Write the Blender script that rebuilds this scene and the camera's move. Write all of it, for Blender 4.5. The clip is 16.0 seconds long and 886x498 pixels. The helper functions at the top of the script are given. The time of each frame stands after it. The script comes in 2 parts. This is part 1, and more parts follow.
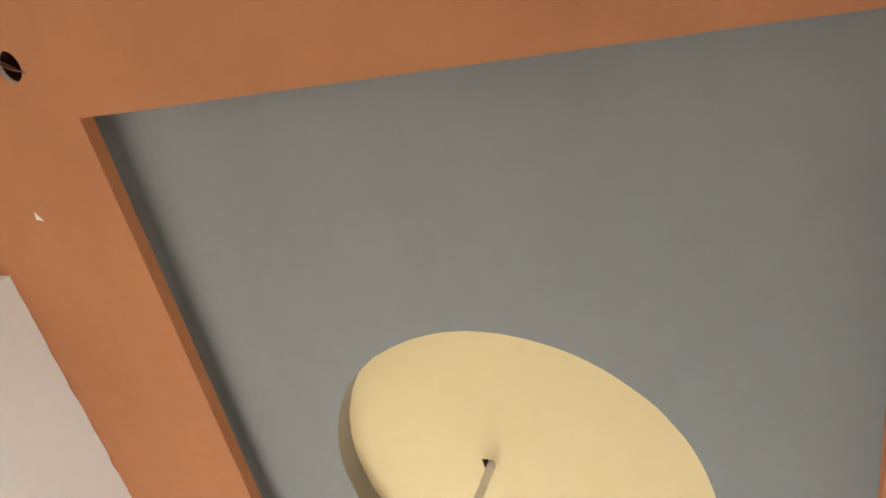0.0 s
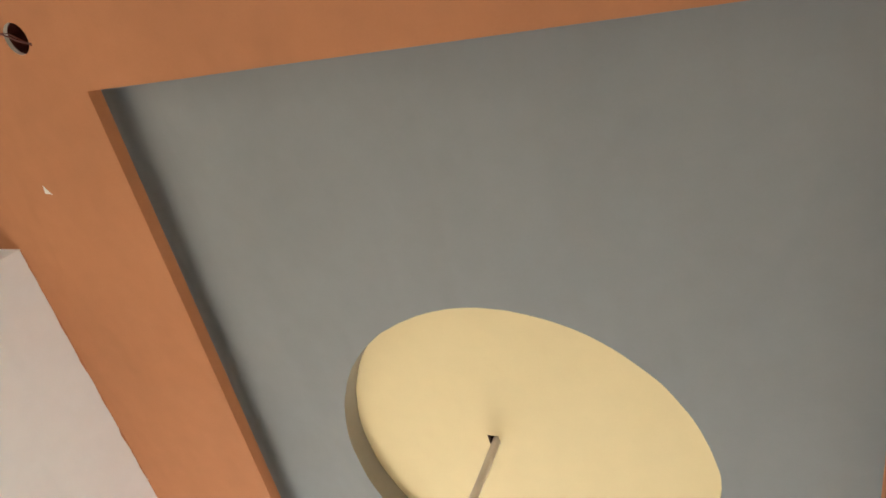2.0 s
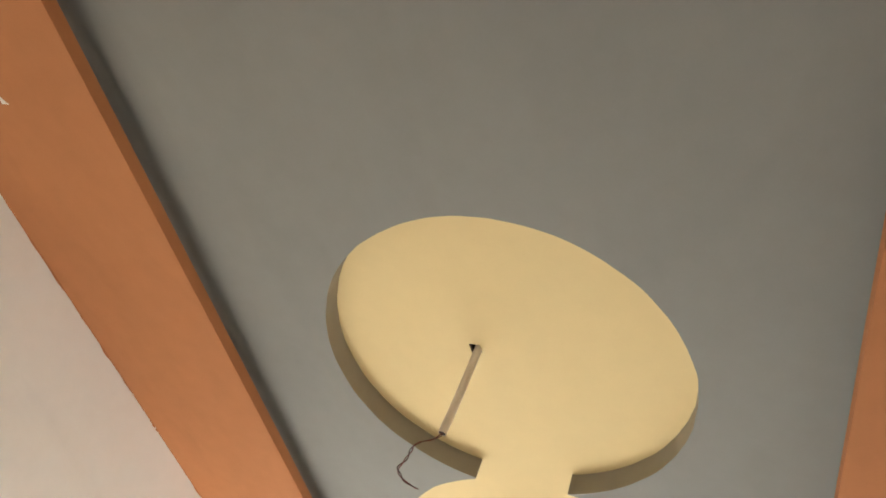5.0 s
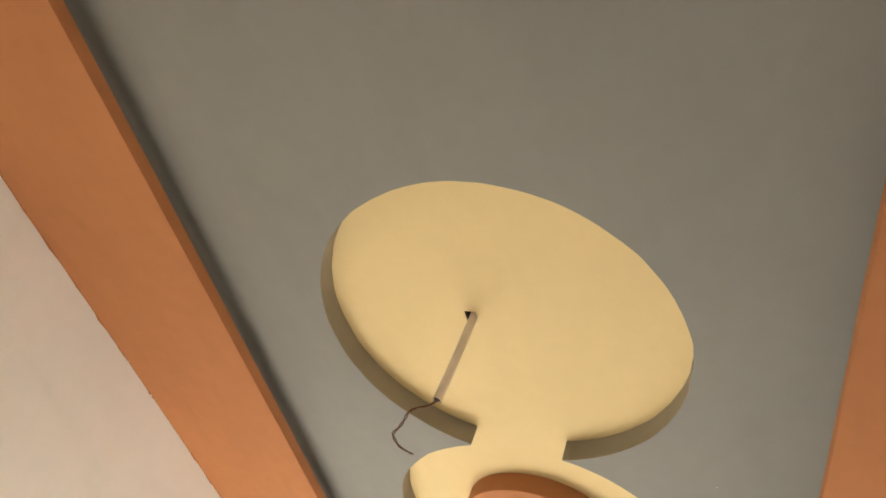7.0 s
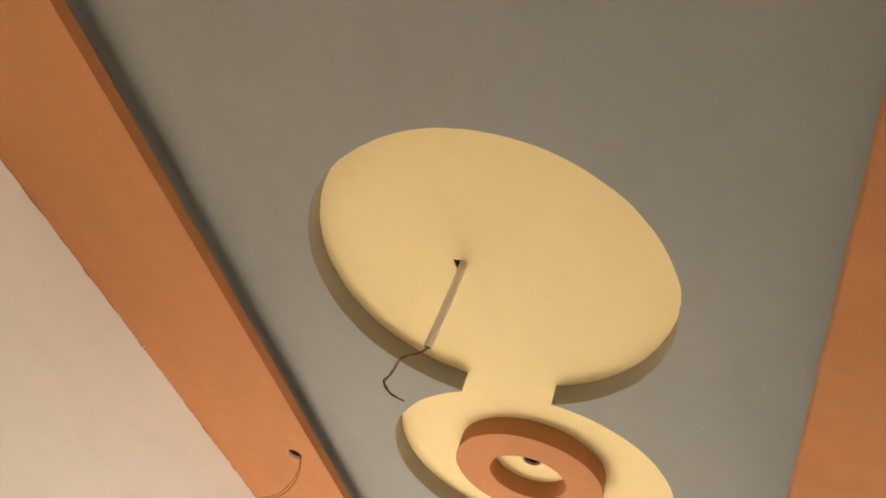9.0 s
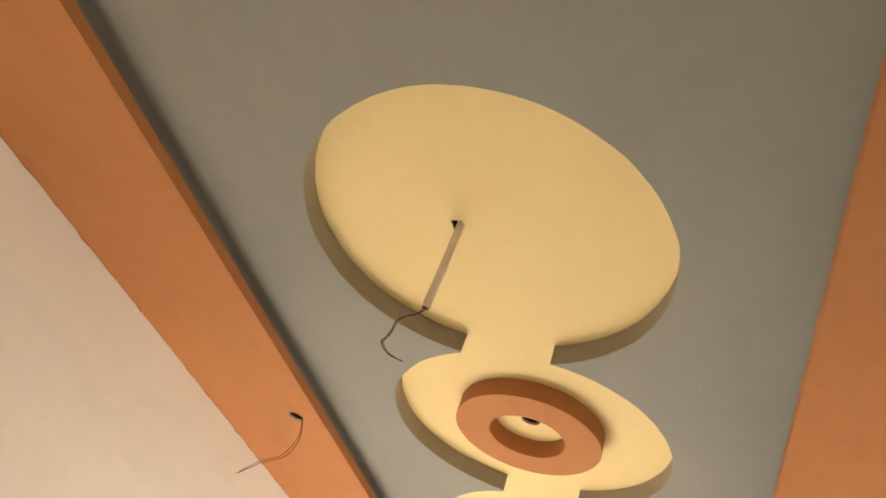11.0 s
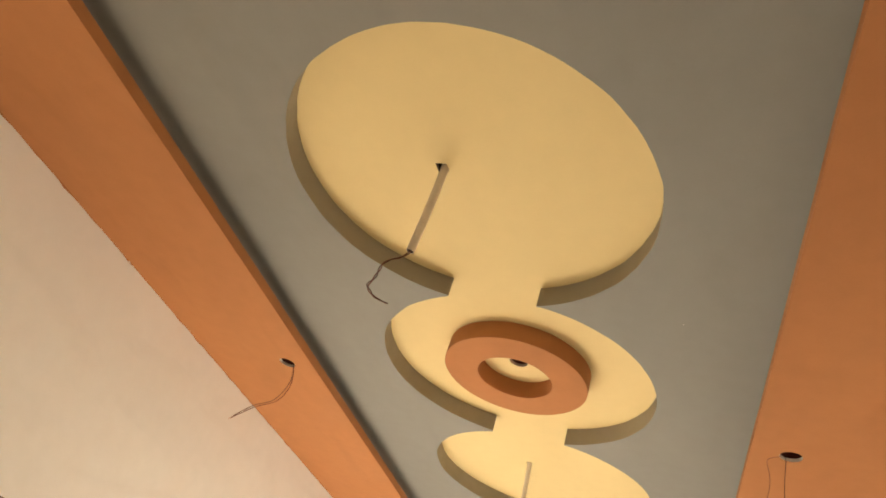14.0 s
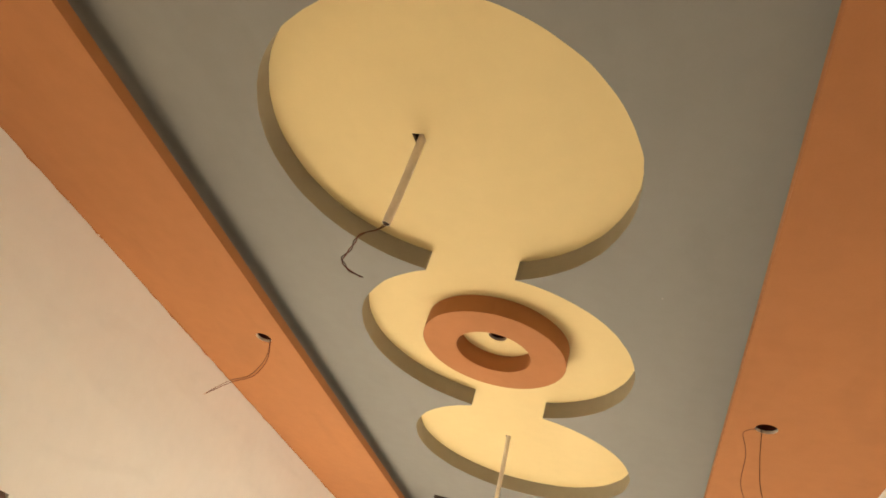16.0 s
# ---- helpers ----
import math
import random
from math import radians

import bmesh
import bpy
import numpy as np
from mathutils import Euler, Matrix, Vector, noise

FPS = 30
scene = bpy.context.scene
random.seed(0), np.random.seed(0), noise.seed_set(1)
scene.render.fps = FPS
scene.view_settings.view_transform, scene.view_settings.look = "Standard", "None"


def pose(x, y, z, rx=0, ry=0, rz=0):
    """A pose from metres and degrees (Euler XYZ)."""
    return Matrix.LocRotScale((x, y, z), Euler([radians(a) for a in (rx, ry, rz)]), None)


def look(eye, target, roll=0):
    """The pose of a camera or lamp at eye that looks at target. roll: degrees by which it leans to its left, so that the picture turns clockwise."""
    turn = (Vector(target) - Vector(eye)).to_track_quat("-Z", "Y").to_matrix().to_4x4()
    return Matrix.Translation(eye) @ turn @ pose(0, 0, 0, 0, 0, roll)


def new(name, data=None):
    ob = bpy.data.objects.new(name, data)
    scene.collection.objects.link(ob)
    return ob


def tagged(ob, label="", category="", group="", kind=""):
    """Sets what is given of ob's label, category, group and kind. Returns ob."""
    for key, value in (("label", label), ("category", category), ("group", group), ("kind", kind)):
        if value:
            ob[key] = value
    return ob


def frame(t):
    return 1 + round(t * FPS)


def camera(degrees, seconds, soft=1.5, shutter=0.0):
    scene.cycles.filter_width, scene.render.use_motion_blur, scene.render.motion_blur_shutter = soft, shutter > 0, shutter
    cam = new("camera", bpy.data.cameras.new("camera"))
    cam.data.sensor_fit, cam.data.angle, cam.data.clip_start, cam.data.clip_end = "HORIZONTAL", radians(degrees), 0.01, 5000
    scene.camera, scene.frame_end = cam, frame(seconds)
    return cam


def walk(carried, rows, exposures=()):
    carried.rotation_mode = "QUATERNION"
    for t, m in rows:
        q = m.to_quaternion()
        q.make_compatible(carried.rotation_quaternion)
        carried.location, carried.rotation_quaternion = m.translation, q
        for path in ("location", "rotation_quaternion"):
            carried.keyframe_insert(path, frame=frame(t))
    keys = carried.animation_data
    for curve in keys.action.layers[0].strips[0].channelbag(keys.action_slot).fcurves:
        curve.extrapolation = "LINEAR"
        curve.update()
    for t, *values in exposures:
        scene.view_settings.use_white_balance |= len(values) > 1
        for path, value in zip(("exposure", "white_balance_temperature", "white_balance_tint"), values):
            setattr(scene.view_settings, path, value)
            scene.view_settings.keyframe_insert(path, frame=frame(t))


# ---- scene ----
cam = camera(65.72, 16.0, soft=1.7)
PATH = [
    (0, pose(-0.0267, -0.1489, 1.5219, 149.571, -20.342, 12.808)),
    (0.5, pose(-0.0264, -0.1468, 1.5234, 148.842, -20.560, 12.931)),
    (1, pose(-0.0300, -0.1428, 1.5274, 148.197, -21.054, 13.034)),
    (1.5, pose(-0.0276, -0.1396, 1.5224, 148.223, -21.231, 12.885)),
    (2, pose(-0.0282, -0.1371, 1.5209, 147.951, -21.131, 12.729)),
    (2.5, pose(-0.0373, -0.1271, 1.5277, 146.771, -20.699, 12.449)),
    (3, pose(-0.0497, -0.1106, 1.5386, 145.481, -20.322, 12.231)),
    (3.5, pose(-0.0474, -0.1036, 1.5388, 144.656, -20.348, 12.048)),
    (4, pose(-0.0412, -0.0966, 1.5389, 143.486, -20.038, 12.221)),
    (4.5, pose(-0.0333, -0.0862, 1.5436, 142.181, -19.916, 12.530)),
    (5, pose(-0.0295, -0.0848, 1.5429, 141.272, -19.630, 12.668)),
    (7.5, pose(-0.0316, -0.0525, 1.5513, 138.084, -19.392, 12.377)),
    (8, pose(-0.0307, -0.0479, 1.5567, 136.919, -19.141, 12.422)),
    (8.5, pose(-0.0297, -0.0468, 1.5568, 136.011, -18.844, 12.556)),
    (9, pose(-0.0294, -0.0484, 1.5569, 134.807, -18.497, 12.392)),
    (9.5, pose(-0.0308, -0.0438, 1.5532, 134.032, -18.071, 12.424)),
    (12, pose(-0.0163, -0.0133, 1.5584, 130.427, -18.015, 13.163)),
    (12.5, pose(-0.0131, -0.0155, 1.5475, 129.779, -17.603, 13.075)),
    (13, pose(-0.0103, -0.0132, 1.5462, 129.055, -17.268, 13.081)),
    (13.5, pose(-0.0055, -0.0077, 1.5497, 128.052, -17.217, 12.980)),
    (14, pose(0.0000, 0.0000, 1.5500, 127.699, -17.118, 12.872)),
    (14.5, look((0.012, -0.017, 1.535), (-0.680, 1.454, 2.701), 21.1)),
    (15, look((0.017, -0.022, 1.539), (-0.651, 1.464, 2.698), 20.8)),
    (15.5, look((0.013, 0.001, 1.548), (-0.645, 1.499, 2.699), 20.4)),
    (16, look((0.000, 0.040, 1.575), (-0.647, 1.560, 2.703), 19.8)),
]
EXPOSURES = [(0.0, 0.32, 5200, 10), (3.0, 0.28, 5200, 10), (3.5, 0.26, 5257, 10), (4.0, 0.08, 5542, 10), (5.0, 0.08, 5542, 10), (8.0, 0.08, 6169, 12),
             (9.0, 0.06, 6283, 12), (12.0, 0.03, 6650, 13), (12.5, 0.01, 6710, 13), (13.0, -0.10, 6880, 14), (14.0, -0.11, 6950, 14), (16.0, -0.13, 6950, 13)]
walk(cam, PATH, EXPOSURES)

# ---- world and lamps ----
world = bpy.data.worlds.new("world")
scene.world = world
world.use_nodes = True
world.node_tree.nodes["Background"].inputs[0].default_value = (0.02, 0.022, 0.03, 1)
world.node_tree.nodes["Background"].inputs[1].default_value = 0.2

# plan, in metres
WALL_L, WALL_R = -2.350, 0.875
WALL_N, WALL_F = -2.4, 5.85
LIP_L, LIP_R, LIP_N, LIP_F = -1.6975, 0.247, 0.134, 5.19
Z_ORANGE, Z_LIP, Z_GREY, Z_CREAM, Z_SLAB = 2.871, 2.915, 2.984, 3.070, 3.36
DISC_X, DISC_Y, DISC_STEP, DISC_R = -0.7232, 1.497, 1.169, 0.6091
RING_OUT, RING_IN = 0.3233, 0.1676
PASS_Y = 0.632
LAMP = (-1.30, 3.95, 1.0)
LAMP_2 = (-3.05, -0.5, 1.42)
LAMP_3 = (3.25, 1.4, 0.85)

# unseen lamp added over the floor, to light the ceiling by bounce
lamp_data = bpy.data.lights.new("added_light_lamp", "AREA")
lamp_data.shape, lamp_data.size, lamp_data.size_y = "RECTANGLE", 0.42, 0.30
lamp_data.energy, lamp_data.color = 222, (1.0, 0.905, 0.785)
lamp = new("added_light_lamp", lamp_data)
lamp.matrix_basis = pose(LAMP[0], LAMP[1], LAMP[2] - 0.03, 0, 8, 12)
# unseen fill lamp added in the passage, to brighten the near left ceiling
lamp_2 = new("added_light_lamp", lamp_data.copy())
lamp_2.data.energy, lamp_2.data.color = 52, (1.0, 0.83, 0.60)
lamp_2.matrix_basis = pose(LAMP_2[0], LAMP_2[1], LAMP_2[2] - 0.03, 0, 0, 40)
# unseen lamp added in the hall, to lift upright faces from the side
lamp_3 = new("added_light_lamp", lamp_data.copy())
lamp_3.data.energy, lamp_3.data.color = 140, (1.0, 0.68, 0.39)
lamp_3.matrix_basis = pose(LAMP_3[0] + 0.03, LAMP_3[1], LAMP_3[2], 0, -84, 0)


# ---- materials ----
def paint(name, colour, rough=0.75, vary=0.06, stain=0.08, bump=0.12, grain=140, specular=0.3, smudge=0.0):
    """Painted plaster: roller grain, faint blotches, fine relief."""
    mat = bpy.data.materials.new(name)
    mat.use_nodes = True
    nt = mat.node_tree
    n, l = nt.nodes, nt.links
    bsdf = n["Principled BSDF"]
    geo = n.new("ShaderNodeNewGeometry")
    fine = n.new("ShaderNodeTexNoise")
    fine.inputs["Scale"].default_value, fine.inputs["Detail"].default_value = grain, 4
    broad = n.new("ShaderNodeTexNoise")
    broad.inputs["Scale"].default_value, broad.inputs["Detail"].default_value = 2.3, 5
    mid = n.new("ShaderNodeTexNoise")
    mid.inputs["Scale"].default_value, mid.inputs["Detail"].default_value = 14, 3
    stretch = n.new("ShaderNodeVectorMath")
    stretch.operation = "MULTIPLY"
    stretch.inputs[1].default_value = (1.0, 0.35, 1.0)
    l.new(geo.outputs["Position"], fine.inputs["Vector"])
    l.new(geo.outputs["Position"], mid.inputs["Vector"])
    l.new(geo.outputs["Position"], stretch.inputs[0])
    l.new(stretch.outputs[0], broad.inputs["Vector"])

    def ramp(src, amount):
        node = n.new("ShaderNodeMapRange")
        node.inputs["From Min"].default_value, node.inputs["From Max"].default_value = 0.3, 0.7
        node.inputs["To Min"].default_value, node.inputs["To Max"].default_value = 1 - amount, 1 + amount
        l.new(src.outputs["Fac"], node.inputs["Value"])
        return node

    a, b, c = ramp(fine, vary * 0.5), ramp(broad, stain), ramp(mid, vary)
    m1 = n.new("ShaderNodeMath"); m1.operation = "MULTIPLY"
    m2 = n.new("ShaderNodeMath"); m2.operation = "MULTIPLY"
    l.new(a.outputs[0], m1.inputs[0]); l.new(b.outputs[0], m1.inputs[1])
    l.new(m1.outputs[0], m2.inputs[0]); l.new(c.outputs[0], m2.inputs[1])
    # scattered smudges and thin patches with soft rims
    patch = n.new("ShaderNodeTexNoise")
    patch.inputs["Scale"].default_value, patch.inputs["Detail"].default_value, patch.inputs["Distortion"].default_value = 4.5, 3, 0.6
    l.new(stretch.outputs[0], patch.inputs["Vector"])
    rub = n.new("ShaderNodeMapRange")
    rub.inputs["From Min"].default_value, rub.inputs["From Max"].default_value = 0.54, 0.72
    rub.inputs["To Min"].default_value, rub.inputs["To Max"].default_value = 1, 1 - smudge
    l.new(patch.outputs["Fac"], rub.inputs["Value"])
    m3 = n.new("ShaderNodeMath"); m3.operation = "MULTIPLY"
    l.new(m2.outputs[0], m3.inputs[0]); l.new(rub.outputs[0], m3.inputs[1])
    scale = n.new("ShaderNodeVectorMath")
    scale.operation = "SCALE"
    scale.inputs[0].default_value = colour
    l.new(m3.outputs[0], scale.inputs["Scale"])
    l.new(scale.outputs[0], bsdf.inputs["Base Color"])
    bsdf.inputs["Roughness"].default_value = rough
    bsdf.inputs["Specular IOR Level"].default_value = specular
    bp = n.new("ShaderNodeBump")
    bp.inputs["Strength"].default_value, bp.inputs["Distance"].default_value = bump, 0.004
    l.new(fine.outputs["Fac"], bp.inputs["Height"])
    l.new(bp.outputs[0], bsdf.inputs["Normal"])
    return mat


def plain(name, colour, rough=0.5, metal=0.0):
    mat = paint(name, colour, rough, 0.08, 0.10, 0.05, 260)
    mat.node_tree.nodes["Principled BSDF"].inputs["Metallic"].default_value = metal
    return mat


ORANGE = paint("orange_paint", (0.445, 0.196, 0.081), 0.66, 0.025, 0.06, 0.10, specular=0.12, smudge=0.07)
GREY = paint("grey_paint", (0.250, 0.252, 0.235), 0.7, 0.018, 0.05, 0.06, smudge=0.04)
# grey paint again, with light bounced off the cream mixed into the colour
EDGE = paint("grey_paint_with_bounce_light", (0.31, 0.284, 0.222), 0.7, 0.03, 0.06, 0.08, smudge=0.04)
CREAM = paint("cream_paint", (0.76, 0.612, 0.312), 0.7, 0.012, 0.03, 0.05)
WHITE = paint("white_wall_paint", (0.80, 0.82, 0.82), 0.8, 0.012, 0.03, 0.03, smudge=0.04)
GYPSUM = paint("gypsum_board", (0.78, 0.70, 0.60), 0.9, 0.08, 0.1, 0.3)
CONCRETE = paint("concrete", (0.22, 0.21, 0.20), 0.9, 0.15, 0.2, 0.5)
TILE = paint("floor_tile_glaze", (0.52, 0.485, 0.43), 0.35, 0.04, 0.08, 0.03, 90, 0.5)
BROWN = paint("broken_brick_and_mortar", (0.20, 0.13, 0.10), 0.95, 0.3, 0.25, 0.8, 60)
PVC = plain("grey_pvc", (0.80, 0.71, 0.58), 0.45)
# the darkness inside the round holes, put into a maroon colour
DARK_VOID = plain("maroon_void_dark", (0.10, 0.022, 0.014), 0.7)
BOXDARK = plain("dark_box", (0.05, 0.035, 0.025), 0.7)
WIRE_RED = plain("red_brown_insulation", (0.13, 0.030, 0.018), 0.6)
WIRE_PINK = plain("faded_red_insulation", (0.15, 0.055, 0.038), 0.5)
WIRE_BLACK = plain("dark_brown_insulation", (0.075, 0.026, 0.016), 0.6)
COPPER = plain("bare_copper", (0.55, 0.25, 0.12), 0.35, 1.0)
STEEL = plain("steel", (0.35, 0.35, 0.36), 0.4, 1.0)
YELLOW = plain("yellow_enamel", (0.6, 0.35, 0.03), 0.45)


# ---- helpers of this scene ----
def finish(name, bm, mats, parent=None, label=""):
    me = bpy.data.meshes.new(name)
    bmesh.ops.recalc_face_normals(bm, faces=bm.faces[:])
    bm.to_mesh(me)
    bm.free()
    for m in mats if isinstance(mats, (list, tuple)) else [mats]:
        me.materials.append(m)
    ob = new(name, me)
    ob.parent = parent
    if label:
        ob["label"] = label
    return ob


part = finish


def add_box(bm, lo, hi, index=0):
    v = [bm.verts.new((x, y, z)) for z in (lo[2], hi[2]) for y in (lo[1], hi[1]) for x in (lo[0], hi[0])]
    for f in ((0, 2, 3, 1), (4, 5, 7, 6), (0, 1, 5, 4), (2, 6, 7, 3), (0, 4, 6, 2), (1, 3, 7, 5)):
        bm.faces.new([v[i] for i in f]).material_index = index


def add_sheet(bm, outer, holes, z0, z1, hole_index=0, index=0, smooth_holes=False):
    """A level board between z0 and z1 with holes cut right through it."""
    from mathutils.geometry import tessellate_polygon
    loops = [outer, *holes]
    flat = [p for lp in loops for p in lp]
    tris = tessellate_polygon([[Vector((x, y, 0)) for x, y in lp] for lp in loops])
    low = [bm.verts.new((x, y, z0)) for x, y in flat]
    top = [bm.verts.new((x, y, z1)) for x, y in flat]
    for t in tris:
        if len(set(t)) == 3:
            bm.faces.new([low[i] for i in t]).material_index = index
            bm.faces.new([top[i] for i in reversed(t)]).material_index = index
    k = 0
    for j, lp in enumerate(loops):
        m = len(lp)
        for i in range(m):
            a, b = k + i, k + (i + 1) % m
            f = bm.faces.new((low[a], low[b], top[b], top[a]))
            f.material_index = index if j == 0 else hole_index
            f.smooth = smooth_holes and j > 0
        k += m


def circle(x, y, r, n=40, wobble=0.0, seed=0.0):
    out = []
    for i in range(n):
        a = 2 * math.pi * i / n
        k = r + wobble * noise.noise((3 * math.cos(a) + seed, 3 * math.sin(a), seed))
        out.append((x + k * math.cos(a), y + k * math.sin(a)))
    return out


def rect(x0, y0, x1, y1):
    return [(x0, y0), (x1, y0), (x1, y1), (x0, y1)]


def add_tube(bm, points, r, sides=8, caps=True):
    pts = [Vector(p) for p in points]
    rings = []
    side = Vector((1, 0.13, 0.07))
    for i, p in enumerate(pts):
        d = (pts[min(i + 1, len(pts) - 1)] - pts[max(i - 1, 0)]).normalized()
        u = d.cross(side)
        if u.length < 0.1:
            u = d.cross(Vector((0, 1, 0)))
        u.normalize()
        v = d.cross(u)
        rings.append([bm.verts.new(p + r * (math.cos(2 * math.pi * k / sides) * u + math.sin(2 * math.pi * k / sides) * v)) for k in range(sides)])
    for a, b in zip(rings, rings[1:]):
        for k in range(sides):
            bm.faces.new((a[k], a[(k + 1) % sides], b[(k + 1) % sides], b[k])).smooth = True
    if caps:
        bm.faces.new(rings[0])
        bm.faces.new(rings[-1])


def curve(points, steps=8):
    """A smooth line through the points (Catmull-Rom)."""
    p = [Vector(q) for q in points]
    p = [2 * p[0] - p[1], *p, 2 * p[-1] - p[-2]]
    out = []
    for i in range(1, len(p) - 2):
        for s in range(steps):
            t = s / steps
            a, b, c, d = p[i - 1], p[i], p[i + 1], p[i + 2]
            out.append(0.5 * (2 * b + (c - a) * t + (2 * a - 5 * b + 4 * c - d) * t * t + (3 * b - a - 3 * c + d) * t ** 3))
    return [*out, p[-2]]


def twisted(points, gap, turns, phase):
    """One strand of a loosely twisted pair along the points."""
    line = curve(points)
    out = []
    for i, p in enumerate(line):
        s = i / (len(line) - 1)
        a = phase + turns * 2 * math.pi * s
        out.append(p + gap * Vector((math.cos(a), 0.6 * math.sin(a), 0.5 * math.sin(a))))
    return out


# ---- setting ----
bm = bmesh.new()
add_box(bm, (WALL_L - 1.5, WALL_N - 0.2, -0.12), (WALL_R + 0.2, WALL_F + 0.2, -0.010))
tagged(finish("floor", bm, CONCRETE), "bare concrete floor bed under the tiles", "floor", kind="structure")
FLOOR = bpy.data.objects["floor"]

bm = bmesh.new()
add_box(bm, (WALL_L - 0.23, PASS_Y, -0.01), (WALL_L, 2.02, Z_SLAB))
add_box(bm, (WALL_L - 0.23, 2.02, -0.01), (WALL_L, 2.335, 1.60))
add_box(bm, (WALL_L - 0.23, 2.02, 1.865), (WALL_L, 2.335, Z_SLAB))
add_box(bm, (WALL_L - 0.23, 2.02, 1.60), (WALL_L - 0.06, 2.335, 1.865))
add_box(bm, (WALL_L - 0.23, 2.335, -0.01), (WALL_L, WALL_F, Z_SLAB))
bmesh.ops.remove_doubles(bm, verts=bm.verts[:], dist=1e-5)
tagged(finish("wall_west", bm, WHITE), "white painted plaster wall ending at an open passage", "wall", kind="structure")

# the opening below 2.10 is added unseen; its header cuts off side light
bm = bmesh.new()
add_box(bm, (WALL_R, WALL_N, 2.10), (WALL_R + 0.2, WALL_F, Z_SLAB))
add_box(bm, (WALL_R, WALL_N, -0.01), (WALL_R + 0.2, WALL_N + 0.5, 2.10))
add_box(bm, (WALL_R, 5.3, -0.01), (WALL_R + 0.2, WALL_F, 2.10))
bmesh.ops.remove_doubles(bm, verts=bm.verts[:], dist=1e-5)
tagged(finish("wall_east", bm, WHITE), "white painted plaster wall over a wide unseen opening added for side light", "wall", kind="structure")
bm = bmesh.new()
add_box(bm, (WALL_L - 1.5, WALL_N - 0.2, -0.01), (WALL_R + 0.2, WALL_N, Z_SLAB))
tagged(finish("wall_south", bm, WHITE), "plain white painted plaster wall closing the room", "wall", kind="structure")
bm = bmesh.new()
add_box(bm, (WALL_L - 0.23, WALL_F, -0.01), (WALL_R + 0.2, WALL_F + 0.2, Z_SLAB))
tagged(finish("wall_north", bm, WHITE), "plain white painted plaster wall at the far end", "wall", kind="structure")
bm = bmesh.new()
add_box(bm, (WALL_L - 1.7, WALL_N - 0.2, -0.01), (WALL_L - 1.5, PASS_Y + 0.2, Z_SLAB))
add_box(bm, (WALL_L - 1.5, PASS_Y, -0.01), (WALL_L - 0.23, PASS_Y + 0.2, Z_SLAB))
tagged(finish("wall_passage", bm, WHITE), "plain white painted walls of the side passage", "wall", kind="structure")

# unseen hall added to throw light sideways through the opening
bm = bmesh.new()
add_box(bm, (WALL_R + 3.2, WALL_N - 0.2, -0.01), (WALL_R + 3.4, WALL_F + 0.2, Z_SLAB))
add_box(bm, (WALL_R + 0.2, WALL_N - 0.2, -0.01), (WALL_R + 3.2, WALL_N, Z_SLAB))
add_box(bm, (WALL_R + 0.2, WALL_F, -0.01), (WALL_R + 3.2, WALL_F + 0.2, Z_SLAB))
tagged(finish("wall_added_hall", bm, WHITE), "plain white walls of an unseen hall added for side light", "wall", kind="structure")
bm = bmesh.new()
add_box(bm, (WALL_R + 0.2, WALL_N - 0.2, -0.12), (WALL_R + 3.4, WALL_F + 0.2, -0.011))
tagged(finish("floor_added_hall", bm, CONCRETE), "bare concrete floor of an unseen hall added for side light", "floor", kind="structure")

bm = bmesh.new()
add_box(bm, (WALL_L - 1.7, WALL_N - 0.2, Z_SLAB), (WALL_R + 3.4, WALL_F + 0.2, Z_SLAB + 0.15))
tagged(finish("ceiling_slab", bm, CONCRETE), "rough concrete slab above the false ceiling", "ceiling", kind="structure")


DISCS = [(DISC_X, DISC_Y, DISC_R), (DISC_X, DISC_Y + DISC_STEP, DISC_R), (-0.737, 3.845, 0.616)]
NOTCH_E, NOTCH_W = (-0.556, -0.550), (-0.909, -0.922)


def disc_outline():
    """The outline of three joined discs in a row, slightly uneven as cut by hand."""
    def notch(k, x):
        (ax, ay, ar), (bx, by, br) = DISCS[k], DISCS[k + 1]
        near, far = ay + math.sqrt(ar ** 2 - (x - ax) ** 2), by - math.sqrt(br ** 2 - (x - bx) ** 2)
        return ((x, near), (x, far)) if near < far - 0.004 else ((x, (near + far) / 2 - 0.002), (x, (near + far) / 2 + 0.002))

    (e0, e1), (e2, e3) = notch(0, NOTCH_E[0]), notch(1, NOTCH_E[1])
    (w0, w1), (w2, w3) = notch(0, NOTCH_W[0]), notch(1, NOTCH_W[1])
    out = []
    for k, p, q in ((0, w0, e0), (1, e1, e2), (2, e3, w3), (1, w2, w1)):
        x, y, r = DISCS[k]
        a0, a1 = math.atan2(p[1] - y, p[0] - x), math.atan2(q[1] - y, q[0] - x)
        a1 += 2 * math.pi if a1 <= a0 else 0
        n = round(200 * (a1 - a0) / (2 * math.pi))
        out.append(p)
        for i in range(1, n):
            a = a0 + (a1 - a0) * i / n
            c, d = math.cos(a), math.sin(a)
            rr = r + (0.002 * noise.noise((11 * c, 11 * d, 2.1 * k)) + 0.004 * noise.noise((4 * c, 4 * d, 7.3 * k))) * min(1, 6 * min(i, n - i) / n)
            rr += (0.003 - 0.006 * c) * max(0, -d) ** 2 if k == 0 else 0
            out.append((x + rr * c, y + rr * d))
        out.append(q)
    return out


OUTLINE = disc_outline()
bm = bmesh.new()
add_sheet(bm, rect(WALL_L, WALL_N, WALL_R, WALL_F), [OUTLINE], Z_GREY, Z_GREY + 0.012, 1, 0)
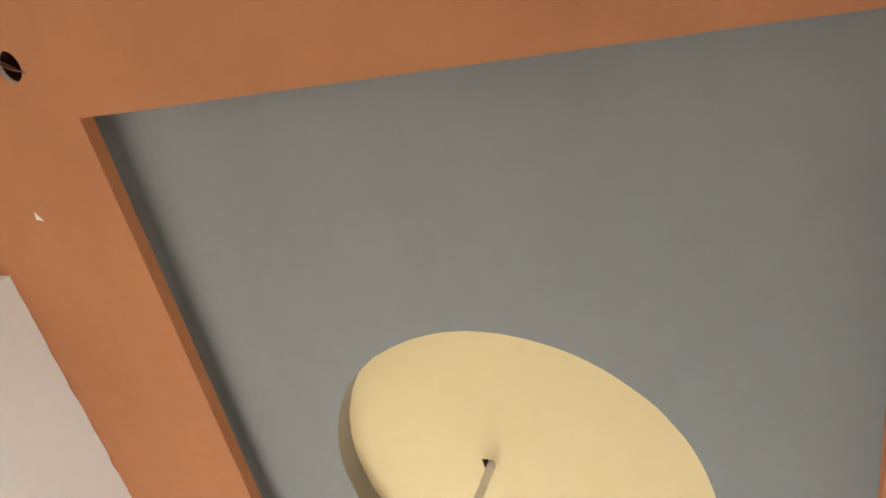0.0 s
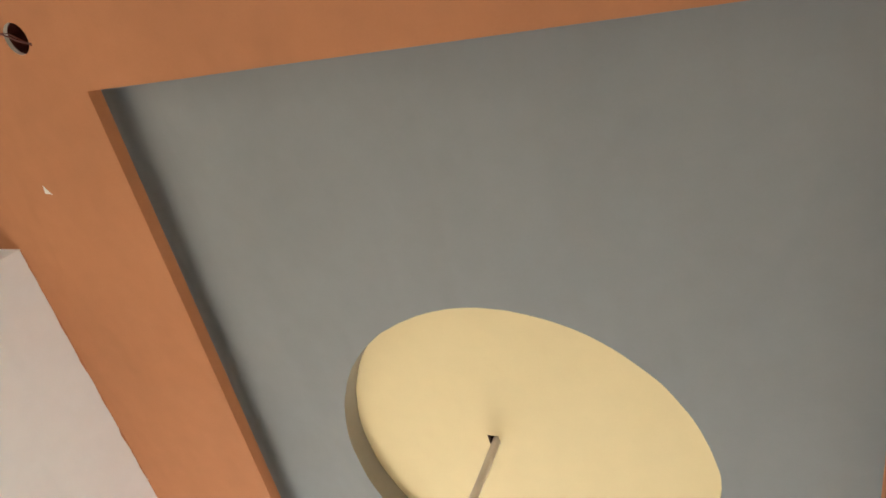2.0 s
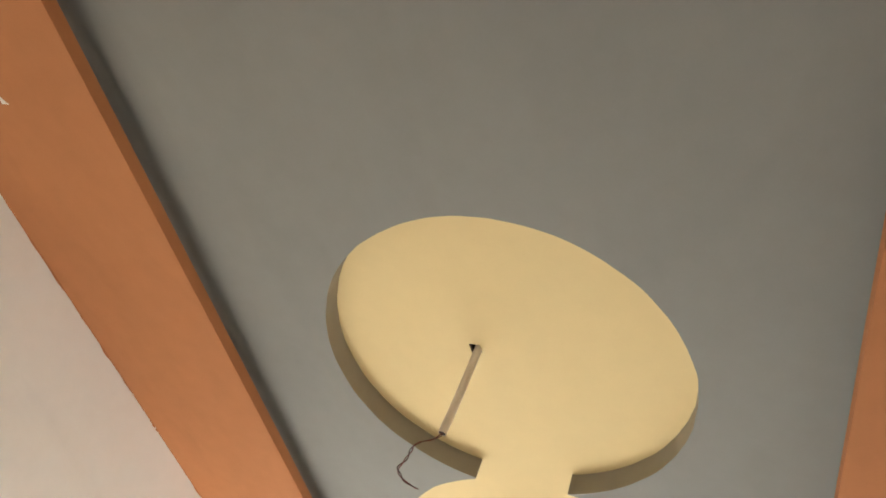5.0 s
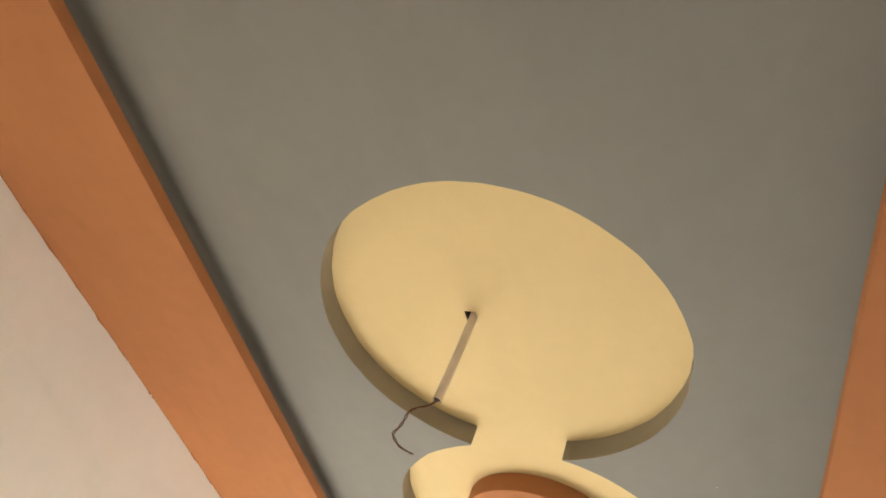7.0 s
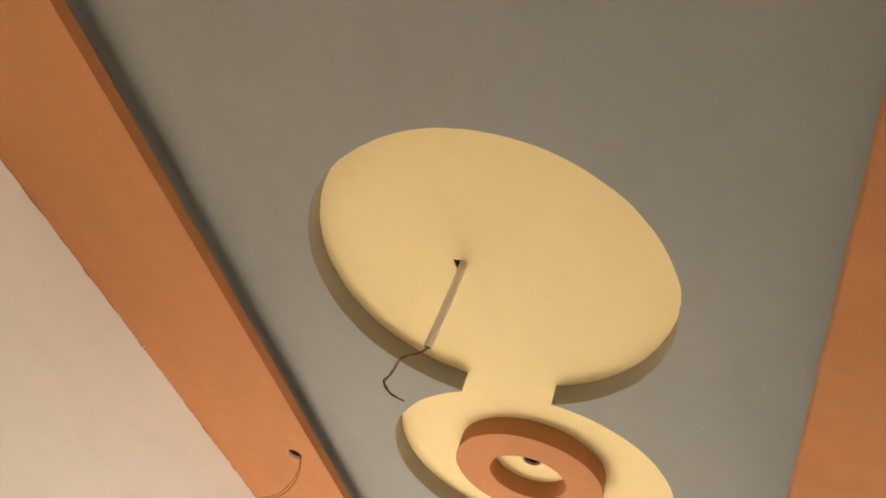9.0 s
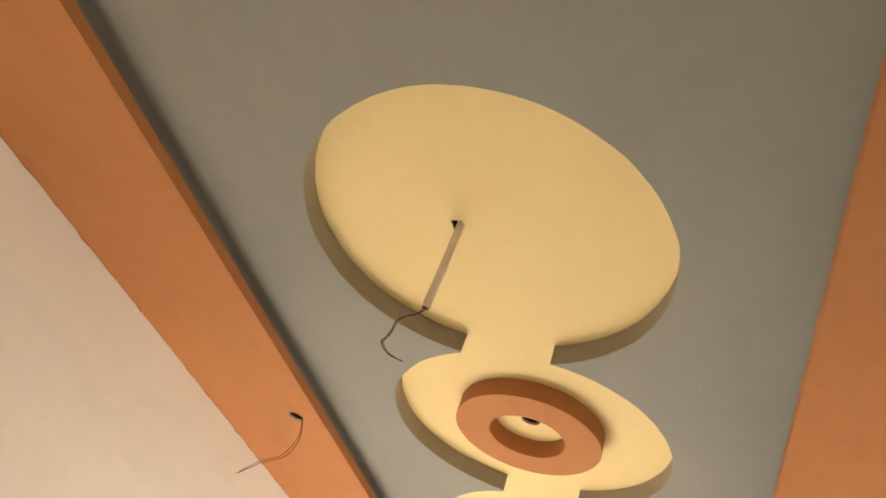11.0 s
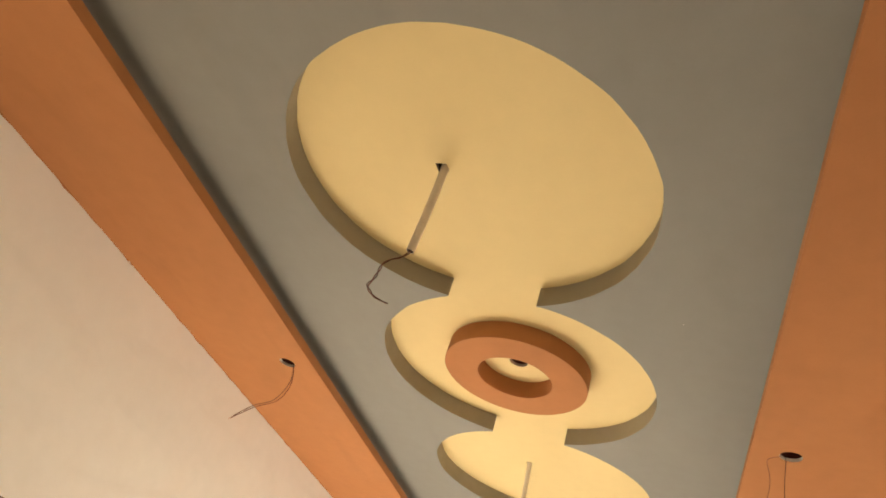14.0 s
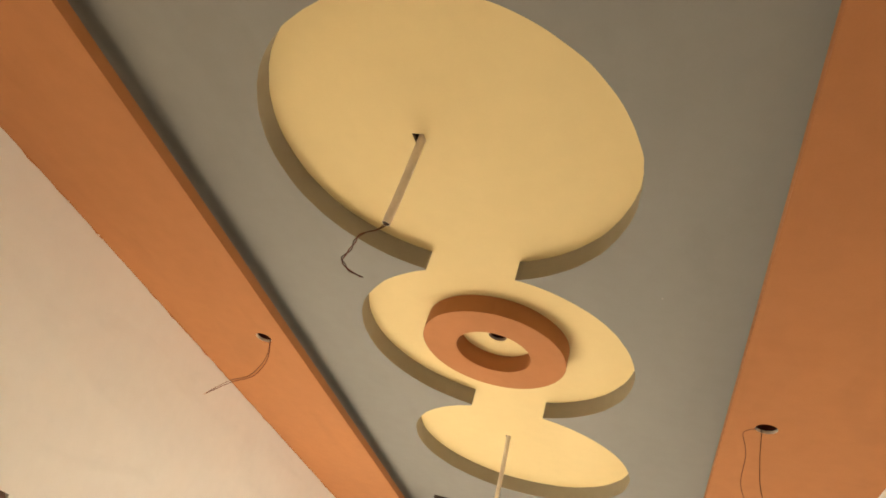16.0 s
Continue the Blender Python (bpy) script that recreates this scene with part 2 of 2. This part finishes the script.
# upright recess edge, grey board to cream one, bounced light in its colour
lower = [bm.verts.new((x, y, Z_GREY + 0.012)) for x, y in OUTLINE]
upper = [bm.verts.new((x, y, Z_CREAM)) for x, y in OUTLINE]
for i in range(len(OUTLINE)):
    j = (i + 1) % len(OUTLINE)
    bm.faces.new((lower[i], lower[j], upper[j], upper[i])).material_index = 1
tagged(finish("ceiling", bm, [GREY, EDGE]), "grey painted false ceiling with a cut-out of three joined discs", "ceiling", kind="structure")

BOX_1, BOX_2 = (-0.819, 1.475), (-0.813, 3.787)
SPOT = (-0.722, 2.659)
bm = bmesh.new()
cut_1 = [(BOX_1[0] - 0.021, BOX_1[1] - 0.019), (BOX_1[0] + 0.018, BOX_1[1] - 0.017), (BOX_1[0] + 0.020, BOX_1[1] + 0.016), (BOX_1[0] - 0.018, BOX_1[1] + 0.020)]
cut_2 = rect(BOX_2[0] - 0.014, BOX_2[1] - 0.013, BOX_2[0] + 0.016, BOX_2[1] + 0.012)
add_sheet(bm, rect(DISC_X - 0.75, DISC_Y - 0.75, DISC_X + 0.75, DISC_Y + 2 * DISC_STEP + 0.75),
          [cut_1, circle(*SPOT, 0.041), cut_2], Z_CREAM, Z_CREAM + 0.014, 1, 0)
for f in bm.faces:
    if f.material_index == 1 and math.hypot(f.verts[0].co.x - SPOT[0], f.verts[0].co.y - SPOT[1]) > 0.1:
        f.material_index = 2
# cup added above the spot hole, coloured as its dark void
low, top = ([bm.verts.new((x, y, z)) for x, y in circle(*SPOT, 0.050, 24)] for z in (Z_CREAM + 0.0145, Z_CREAM + 0.085))
for k in range(24):
    bm.faces.new((low[k], low[(k + 1) % 24], top[(k + 1) % 24], top[k])).material_index = 3
bm.faces.new(top).material_index = 3
tagged(finish("ceiling_recess", bm, [CREAM, GYPSUM, BROWN, DARK_VOID]), "cream painted back of the three-disc ceiling recess", "ceiling", kind="structure")

HOLE_W, HOLE_E, HOLE_S = (-1.846, 2.662), (0.389, 2.713), (-1.874, -0.031)


bm = bmesh.new()
outer = [(WALL_L, WALL_N), (WALL_R, WALL_N), (WALL_R, WALL_F), (WALL_L, WALL_F)]
inner = []
for (x0, y0), (x1, y1) in zip([(LIP_L, LIP_N), (LIP_R, LIP_N), (LIP_R, LIP_F), (LIP_L, LIP_F)], [(LIP_R, LIP_N), (LIP_R, LIP_F), (LIP_L, LIP_F), (LIP_L, LIP_N)]):
    n = max(2, round(math.hypot(x1 - x0, y1 - y0) / 0.12))
    for i in range(n):
        x, y = x0 + (x1 - x0) * i / n, y0 + (y1 - y0) * i / n
        w = 0.0010 * noise.noise((3.1 * x, 3.1 * y, 2.0)) if i else 0.0
        inner.append((x + w, y + w))
add_sheet(bm, outer, [inner, circle(*HOLE_W, 0.040), circle(*HOLE_E, 0.0405), circle(*HOLE_S, 0.044)], Z_ORANGE, Z_ORANGE + 0.013, 1, 0)
for f in bm.faces:
    if f.material_index == 1 and all(LIP_L - 0.02 < v.co.x < LIP_R + 0.02 and LIP_N - 0.02 < v.co.y < LIP_F + 0.02 for v in f.verts):
        f.material_index = 0
# upright lip round the opening
m = len(inner)
cx, cy = (LIP_L + LIP_R) / 2, (LIP_N + LIP_F) / 2
back = [(x + math.copysign(0.014, x - cx) if min(abs(x - LIP_L), abs(x - LIP_R)) < 0.02 else x,
         y + math.copysign(0.014, y - cy) if min(abs(y - LIP_N), abs(y - LIP_F)) < 0.02 else y) for x, y in inner]
rows_of = [[bm.verts.new((x, y, z)) for x, y in lp] for lp, z in ((inner, Z_ORANGE + 0.013), (inner, Z_LIP), (back, Z_LIP), (back, Z_ORANGE + 0.013))]
for a, b in zip(rows_of, rows_of[1:]):
    for i in range(m):
        bm.faces.new((a[i], a[(i + 1) % m], b[(i + 1) % m], b[i]))
# grey cove behind the lip, rounded into the grey ceiling
COVE, FILLET = 0.052, 0.03
sweep = [(0.014, Z_ORANGE + 0.014), (COVE, Z_ORANGE + 0.014), (COVE, Z_GREY - FILLET)]
sweep += [(COVE - FILLET * (1 - math.cos(a)), Z_GREY - FILLET + FILLET * math.sin(a)) for a in (0.2, 0.4, 0.6, 0.8, 1.0, 1.2, 1.4)]
sweep += [(COVE - FILLET - 0.002, Z_GREY - 0.0006)]
rings = [[bm.verts.new((x, y, z)) for x, y in rect(LIP_L - d, LIP_N - d, LIP_R + d, LIP_F + d)] for d, z in sweep]
for a, b in zip(rings, rings[1:]):
    for k in range(4):
        f = bm.faces.new((a[k], a[(k + 1) % 4], b[(k + 1) % 4], b[k]))
        f.material_index, f.smooth = 2, True
# cups added above the lamp cut-outs, coloured as the dark inside them
for hx, hy in (HOLE_W, HOLE_E, HOLE_S):
    low, top = ([bm.verts.new((x, y, z)) for x, y in circle(hx, hy, 0.052, 24)] for z in (Z_ORANGE + 0.0135, Z_ORANGE + 0.085))
    for k in range(24):
        bm.faces.new((low[k], low[(k + 1) % 24], top[(k + 1) % 24], top[k])).material_index = 3
    bm.faces.new(top).material_index = 3
tagged(finish("ceiling_border", bm, [ORANGE, GYPSUM, GREY, DARK_VOID]), "orange painted dropped border round the grey ceiling", "ceiling", kind="structure")

bm = bmesh.new()
add_box(bm, (WALL_L - 1.5, WALL_N, Z_ORANGE), (WALL_L, PASS_Y, Z_ORANGE + 0.03))
tagged(finish("ceiling_passage", bm, ORANGE), "orange painted soffit over the side passage", "ceiling", kind="structure")


def paint_edge(name, x, face, y0, y1, seed):
    """The wavering edge where the orange paint runs a little onto the wall."""
    bm = bmesh.new()
    n = 420
    last = None
    for i in range(n + 1):
        y = y0 + (y1 - y0) * i / n
        h = 0.0015 + 0.006 * max(0, noise.noise((y * 2.5, seed, 0))) + 0.006 * max(0, noise.noise((y * 11, seed, 5))) ** 0.8 + 0.003 * abs(noise.noise((y * 40, seed, 2)))
        col = [bm.verts.new((x, y, Z_ORANGE)), bm.verts.new((x + face * 0.0015, y, Z_ORANGE)),
               bm.verts.new((x + face * 0.0015, y, Z_ORANGE - h)), bm.verts.new((x, y, Z_ORANGE - h))]
        if last:
            for k in range(4):
                bm.faces.new((last[k], last[(k + 1) % 4], col[(k + 1) % 4], col[k]))
        else:
            bm.faces.new(col)
        last = col
    bm.faces.new(last)
    return tagged(finish(name, bm, ORANGE), "wavering edge of orange paint along the top of the wall", "trim", kind="structure")


paint_edge("trim", WALL_L, 1, PASS_Y + 0.002, WALL_F - 0.002, 1.0)
paint_edge("trim", WALL_R, -1, WALL_N + 0.002, WALL_F - 0.002, 9.0)

# rough cavity left in the wall for a switch box
bm = bmesh.new()
cav = []
for i in range(28):
    a = 2 * math.pi * i / 28
    y = 2.1775 + 0.165 * max(-1, min(1, 1.25 * math.cos(a))) + 0.006 * noise.noise((i * 1.7, 0, 0))
    z = 1.7325 + 0.140 * max(-1, min(1, 1.25 * math.sin(a))) + 0.006 * noise.noise((0, i * 1.7, 4))
    cav.append((y, z))
front = [bm.verts.new((WALL_L - 0.0005, y, z)) for y, z in cav]
mid_ = [bm.verts.new((WALL_L - 0.03, 2.1775 + 0.9 * (y - 2.1775), 1.7325 + 0.9 * (z - 1.7325))) for y, z in cav]
deep = [bm.verts.new((WALL_L - 0.055, 2.1775 + 0.85 * (y - 2.1775), 1.7325 + 0.85 * (z - 1.7325))) for y, z in cav]
for a, b in ((front, mid_), (mid_, deep)):
    for i in range(28):
        bm.faces.new((a[i], a[(i + 1) % 28], b[(i + 1) % 28], b[i]))
bm.faces.new(deep)
tagged(finish("wall_cavity", bm, BROWN), "rough brown cavity broken into the white wall", "wall cavity", kind="structure")

# ---- things ----
# thick orange ring hung from the cream recess
cy2 = DISC_Y + DISC_STEP
ring = tagged(new("ceiling_ring"), "thick orange painted ring fixed to the cream ceiling recess", "ceiling ring")
ring.location = (DISC_X, cy2, Z_CREAM)


def ring_band(profile, closed):
    """A strip swept round the ring's centre."""
    bm = bmesh.new()
    seg, loops = 96, []
    for i in range(seg):
        a = 2 * math.pi * i / seg
        k = 1 + 0.006 * noise.noise((2 * math.cos(a), 2 * math.sin(a), 3.0))
        loops.append([bm.verts.new((r * k * math.cos(a), r * k * math.sin(a), z)) for r, z in profile])
    for i in range(seg):
        a, b = loops[i], loops[(i + 1) % seg]
        for j in range(len(profile) - (not closed)):
            bm.faces.new((a[j], a[(j + 1) % len(profile)], b[(j + 1) % len(profile)], b[j]))
    return bm


depth = Z_CREAM - 2.987
part("face_board", ring_band([(RING_IN, -depth + 0.010), (RING_IN, -depth + 0.0015), (RING_IN + 0.0015, -depth), (RING_OUT - 0.0015, -depth),
                              (RING_OUT, -depth + 0.0015), (RING_OUT, -depth + 0.010)], True), ORANGE, ring)
part("outer_band", ring_band([(RING_OUT - 0.008, 0), (RING_OUT, 0), (RING_OUT, -depth + 0.010), (RING_OUT - 0.008, -depth + 0.010)], True), ORANGE, ring)
part("inner_band", ring_band([(RING_IN, 0), (RING_IN + 0.008, 0), (RING_IN + 0.008, -depth + 0.010), (RING_IN, -depth + 0.010)], True), ORANGE, ring)


def box_above(xy, half, name="junction_box"):
    bm = bmesh.new()
    x, y = xy
    z0, z1, t = Z_CREAM + 0.015, Z_CREAM + 0.09, 0.004
    add_box(bm, (x - half, y - half, z0), (x - half + t, y + half, z1))
    add_box(bm, (x + half - t, y - half, z0), (x + half, y + half, z1))
    add_box(bm, (x - half + t, y - half, z0), (x + half - t, y - half + t, z1))
    add_box(bm, (x - half + t, y + half - t, z0), (x + half - t, y + half, z1))
    add_box(bm, (x - half, y - half, z1), (x + half, y + half, z1 + t))
    return tagged(finish(name, bm, BOXDARK), "dark square fan box above a cut in the cream ceiling", "junction box", "fan boxes")


box_above(BOX_1, 0.045)
box_above(BOX_2, 0.045)


def conduit(top, tip, r, tails):
    root = tagged(new("conduit_pipe"), "grey plastic conduit pipe hanging from the cream ceiling", "conduit", "hanging conduits")
    root.location = tip
    bm = bmesh.new()
    a, b = Vector(top) - Vector(tip), Vector((0, 0, 0))
    bend = [a + Vector((0.0, -0.004, 0.07)), a, a + 0.35 * (b - a) + Vector((0.002, 0, 0)), a + 0.7 * (b - a) + Vector((0.001, 0.002, 0)), b]
    line = curve(bend, 6)
    add_tube(bm, line, r, 16, caps=False)
    add_tube(bm, line, r * 0.8, 16, caps=False)
    # open rim at the lower end
    part("tube", bm, PVC, root)
    # dark plug in the mouth, its colour drawn as the shade inside the pipe
    bm = bmesh.new()
    add_tube(bm, [Vector((0, 0, 0.0015)), Vector((0, 0, 0.006))], r * 0.82, 12)
    part("dark_plug", bm, BOXDARK, root, "dark plug drawn as the shaded inside of the pipe end")
    for pts, gap, turns in tails:
        for k, mat in enumerate((WIRE_RED, WIRE_BLACK)):
            bm = bmesh.new()
            add_tube(bm, [p - Vector(tip) for p in twisted(pts, gap, turns, k * math.pi)], 0.0016, 6)
            part("wire", bm, mat, root, ("dark red wire", "dark brown wire")[k])
    return root


TIP_1 = (-0.828, 1.512, 2.737)
conduit((-0.811, 1.479, Z_CREAM), TIP_1, 0.0135, [
    ([(-0.826, 1.511, 2.765), (-0.830, 1.513, 2.733), (-0.852, 1.513, 2.710), (-0.882, 1.515, 2.699), (-0.901, 1.516, 2.679), (-0.903, 1.515, 2.650),
      (-0.906, 1.513, 2.621), (-0.915, 1.511, 2.594), (-0.899, 1.510, 2.572), (-0.875, 1.512, 2.554), (-0.832, 1.513, 2.539)], 0.0036, 4.5)])
TIP_2 = (-0.806, 3.842, 2.70)
conduit((-0.810, 3.788, Z_CREAM), TIP_2, 0.0125, [
    ([(-0.806, 3.842, 2.73), (-0.810, 3.845, 2.69), (-0.84, 3.85, 2.66), (-0.86, 3.85, 2.61)], 0.0024, 3)])


def hanging_wire(strands, label, group="ceiling wires"):
    """Loose wire ends that hang out of a lamp cut-out."""
    root = tagged(new("electric_wire"), label, "wire", group)
    root.location = strands[0][0][0]
    for pts, mat, r in strands:
        bm = bmesh.new()
        add_tube(bm, [p - root.location for p in curve(pts)], r, 6)
        part("strand", bm, mat, root)
        bm = bmesh.new()
        e, d = Vector(pts[-1]), (Vector(pts[-1]) - Vector(pts[-2])).normalized()
        add_tube(bm, [e - root.location, e + d * 0.012 - root.location], r * 0.6, 6)
        part("bare_end", bm, COPPER, root, "bare copper end")
    return root


z_top = Z_ORANGE + 0.045
main = [(-1.812, 2.672, 2.868), (-1.783, 2.669, 2.800), (-1.777, 2.667, 2.735), (-1.808, 2.667, 2.668), (-1.896, 2.667, 2.623), (-1.953, 2.667, 2.580), (-1.998, 2.667, 2.544)]
hanging_wire([
    ([(-1.90, 2.65, z_top), (-1.835, 2.668, z_top), *main], WIRE_RED, 0.0017),
    ([(-1.90, 2.665, z_top), (-1.838, 2.674, z_top), (-1.814, 2.674, 2.868), (-1.792, 2.674, 2.79), (-1.800, 2.67, 2.72), (-1.832, 2.664, 2.662),
      (-1.900, 2.66, 2.628), (-1.955, 2.664, 2.586), (-1.99, 2.667, 2.556)], WIRE_PINK, 0.0017)],
    "thin red-brown wire pair hanging from a lamp cut-out")
hanging_wire([
    ([(0.45, 2.71, z_top), (0.38, 2.70, z_top), (0.351, 2.70, 2.862), (0.326, 2.70, 2.850), (0.305, 2.70, 2.831), (0.315, 2.70, 2.773), (0.315, 2.70, 2.727), (0.304, 2.70, 2.658),
      (0.305, 2.70, 2.615), (0.325, 2.70, 2.55)], WIRE_PINK, 0.0013),
    ([(0.45, 2.70, z_top), (0.39, 2.70, z_top), (0.366, 2.70, 2.868), (0.370, 2.70, 2.843), (0.366, 2.70, 2.762), (0.366, 2.70, 2.693), (0.370, 2.70, 2.628), (0.39, 2.70, 2.54)], WIRE_BLACK, 0.0014)],
    "two loose thin wires hanging from a lamp cut-out")
hanging_wire([
    ([(-1.83, 0.00, z_top), (-1.822, -0.010, 2.875), (-1.854, -0.024, 2.862), (-1.893, -0.043, 2.862), (-1.945, -0.065, 2.860), (-1.99, -0.07, 2.84)], WIRE_PINK, 0.0026),
    ([(-1.83, 0.01, z_top), (-1.824, -0.004, 2.875), (-1.856, -0.032, 2.864), (-1.893, -0.050, 2.864), (-1.94, -0.055, 2.858), (-1.98, -0.05, 2.83)], WIRE_RED, 0.0018)],
    "red-brown wires crossing a lamp cut-out")

# small scar of bare plaster on the border
bm = bmesh.new()
tri = [(-2.068, 0.402), (-2.060, 0.414), (-2.050, 0.428), (-2.044, 0.434), (-2.060, 0.431), (-2.074, 0.430), (-2.071, 0.416)]
add_sheet(bm, tri, [], Z_ORANGE - 0.0012, Z_ORANGE)
tagged(finish("plaster_chip", bm, plain("bare_white_plaster", (0.8, 0.76, 0.7), 0.9)), "small white scar of bare plaster on orange paint", "plaster chip")

# flakes where the paint has come off along the top of the wall
def flake(y, z, size, seed):
    bm = bmesh.new()
    rim = [(y + q, z + p) for p, q in circle(0, 0, size, 11, 0.6 * size, seed)]
    low, top = ([bm.verts.new((x, a, b)) for a, b in rim] for x in (WALL_L + 0.0006, WALL_L + 0.0030))
    bm.faces.new(low), bm.faces.new(top)
    for i in range(len(rim)):
        bm.faces.new((low[i], low[(i + 1) % len(rim)], top[(i + 1) % len(rim)], top[i]))
    tagged(finish("plaster_flake", bm, FLAKE), "tiny flake of bare white plaster at the wall top", "plaster chip", "plaster flakes")


FLAKE = plain("dusty_plaster", (0.85, 0.80, 0.74), 0.9)
flake(1.742, 2.8655, 0.0055, 1.3)
flake(1.955, 2.8650, 0.0060, 4.1)
flake(1.985, 2.8660, 0.0045, 7.7)

# tiny paint spot on the grey ceiling
bm = bmesh.new()
add_sheet(bm, circle(-0.035, 2.083, 0.0022, 9, 0.001, 3.0), [], Z_GREY - 0.001, Z_GREY)
tagged(finish("paint_spot", bm, plain("thinned_white_paint", (0.46, 0.44, 0.41), 0.8)), "tiny white paint spot on the grey ceiling", "paint spot")

# fan-hook cover on the grey ceiling
bm = bmesh.new()
add_box(bm, (-1.49, 4.93, Z_GREY - 0.02), (-1.36, 5.02, Z_GREY))
bmesh.ops.bevel(bm, geom=bm.edges[:], offset=0.006, segments=2, affect="EDGES")
tagged(finish("ceiling_box", bm, BOXDARK), "small dark electric box on the grey ceiling", "junction box")

# unseen lights added on stands below the view, lighting rooms by floor and wall
def added_light(at, turn, upright=False):
    aim = "to the wall" if upright else "down to the floor"
    root = tagged(new("added_light"), "unseen added light on a tripod turned " + aim, "work light", "work lights")
    root.matrix_basis = pose(at[0], at[1], 0, 0, 0, turn)
    h = at[2]
    bm = bmesh.new()
    if upright:
        add_box(bm, (-0.06, -0.24, h - 0.18), (0.0, 0.24, h + 0.18))
    else:
        add_box(bm, (-0.24, -0.18, h), (0.24, 0.18, h + 0.06))
    bmesh.ops.bevel(bm, geom=bm.edges[:], offset=0.012, segments=2, affect="EDGES")
    part("housing", bm, YELLOW, root, "yellow enamelled housing")
    px, reach = (-0.16, -0.05) if upright else (0.30, 0.235)
    bm = bmesh.new()
    add_tube(bm, [(px, 0, 0.40), (px, 0, h + 0.05)], 0.014, 12)
    add_tube(bm, [(px, 0, h + 0.03), (reach, 0, h + 0.03)], 0.012, 10)
    part("pole", bm, STEEL, root)
    for k in range(3):
        a = k * 2 * math.pi / 3 + 0.4
        bm = bmesh.new()
        add_tube(bm, [(px, 0, 0.45), (px + 0.45 * math.cos(a), 0.45 * math.sin(a), 0.008)], 0.010, 8)
        part("leg", bm, STEEL, root)
    return root


added_light(LAMP, 12)
added_light(LAMP_2, 40)
added_light(LAMP_3, 0, upright=True)

# floor tiles
bm = bmesh.new()
add_box(bm, (-0.298, -0.298, -0.010), (0.298, 0.298, 0.0))
bmesh.ops.bevel(bm, geom=[e for e in bm.edges if min(v.co.z for v in e.verts) > -0.001], offset=0.003, segments=1, affect="EDGES")
first = finish("tile", bm, TILE, FLOOR)
first.location = (WALL_L - 1.2, WALL_N + 0.3, 0)
y = WALL_N + 0.3
while y < WALL_F:
    x = WALL_L - 1.2
    while x < WALL_R + 0.29:
        if (x, y) != (WALL_L - 1.2, WALL_N + 0.3) and (x > WALL_L - 0.3 or y < PASS_Y + 0.3):
            t = new("tile", first.data)
            t.parent, t.location = FLOOR, (x, y, 0)
        x += 0.6
    y += 0.6
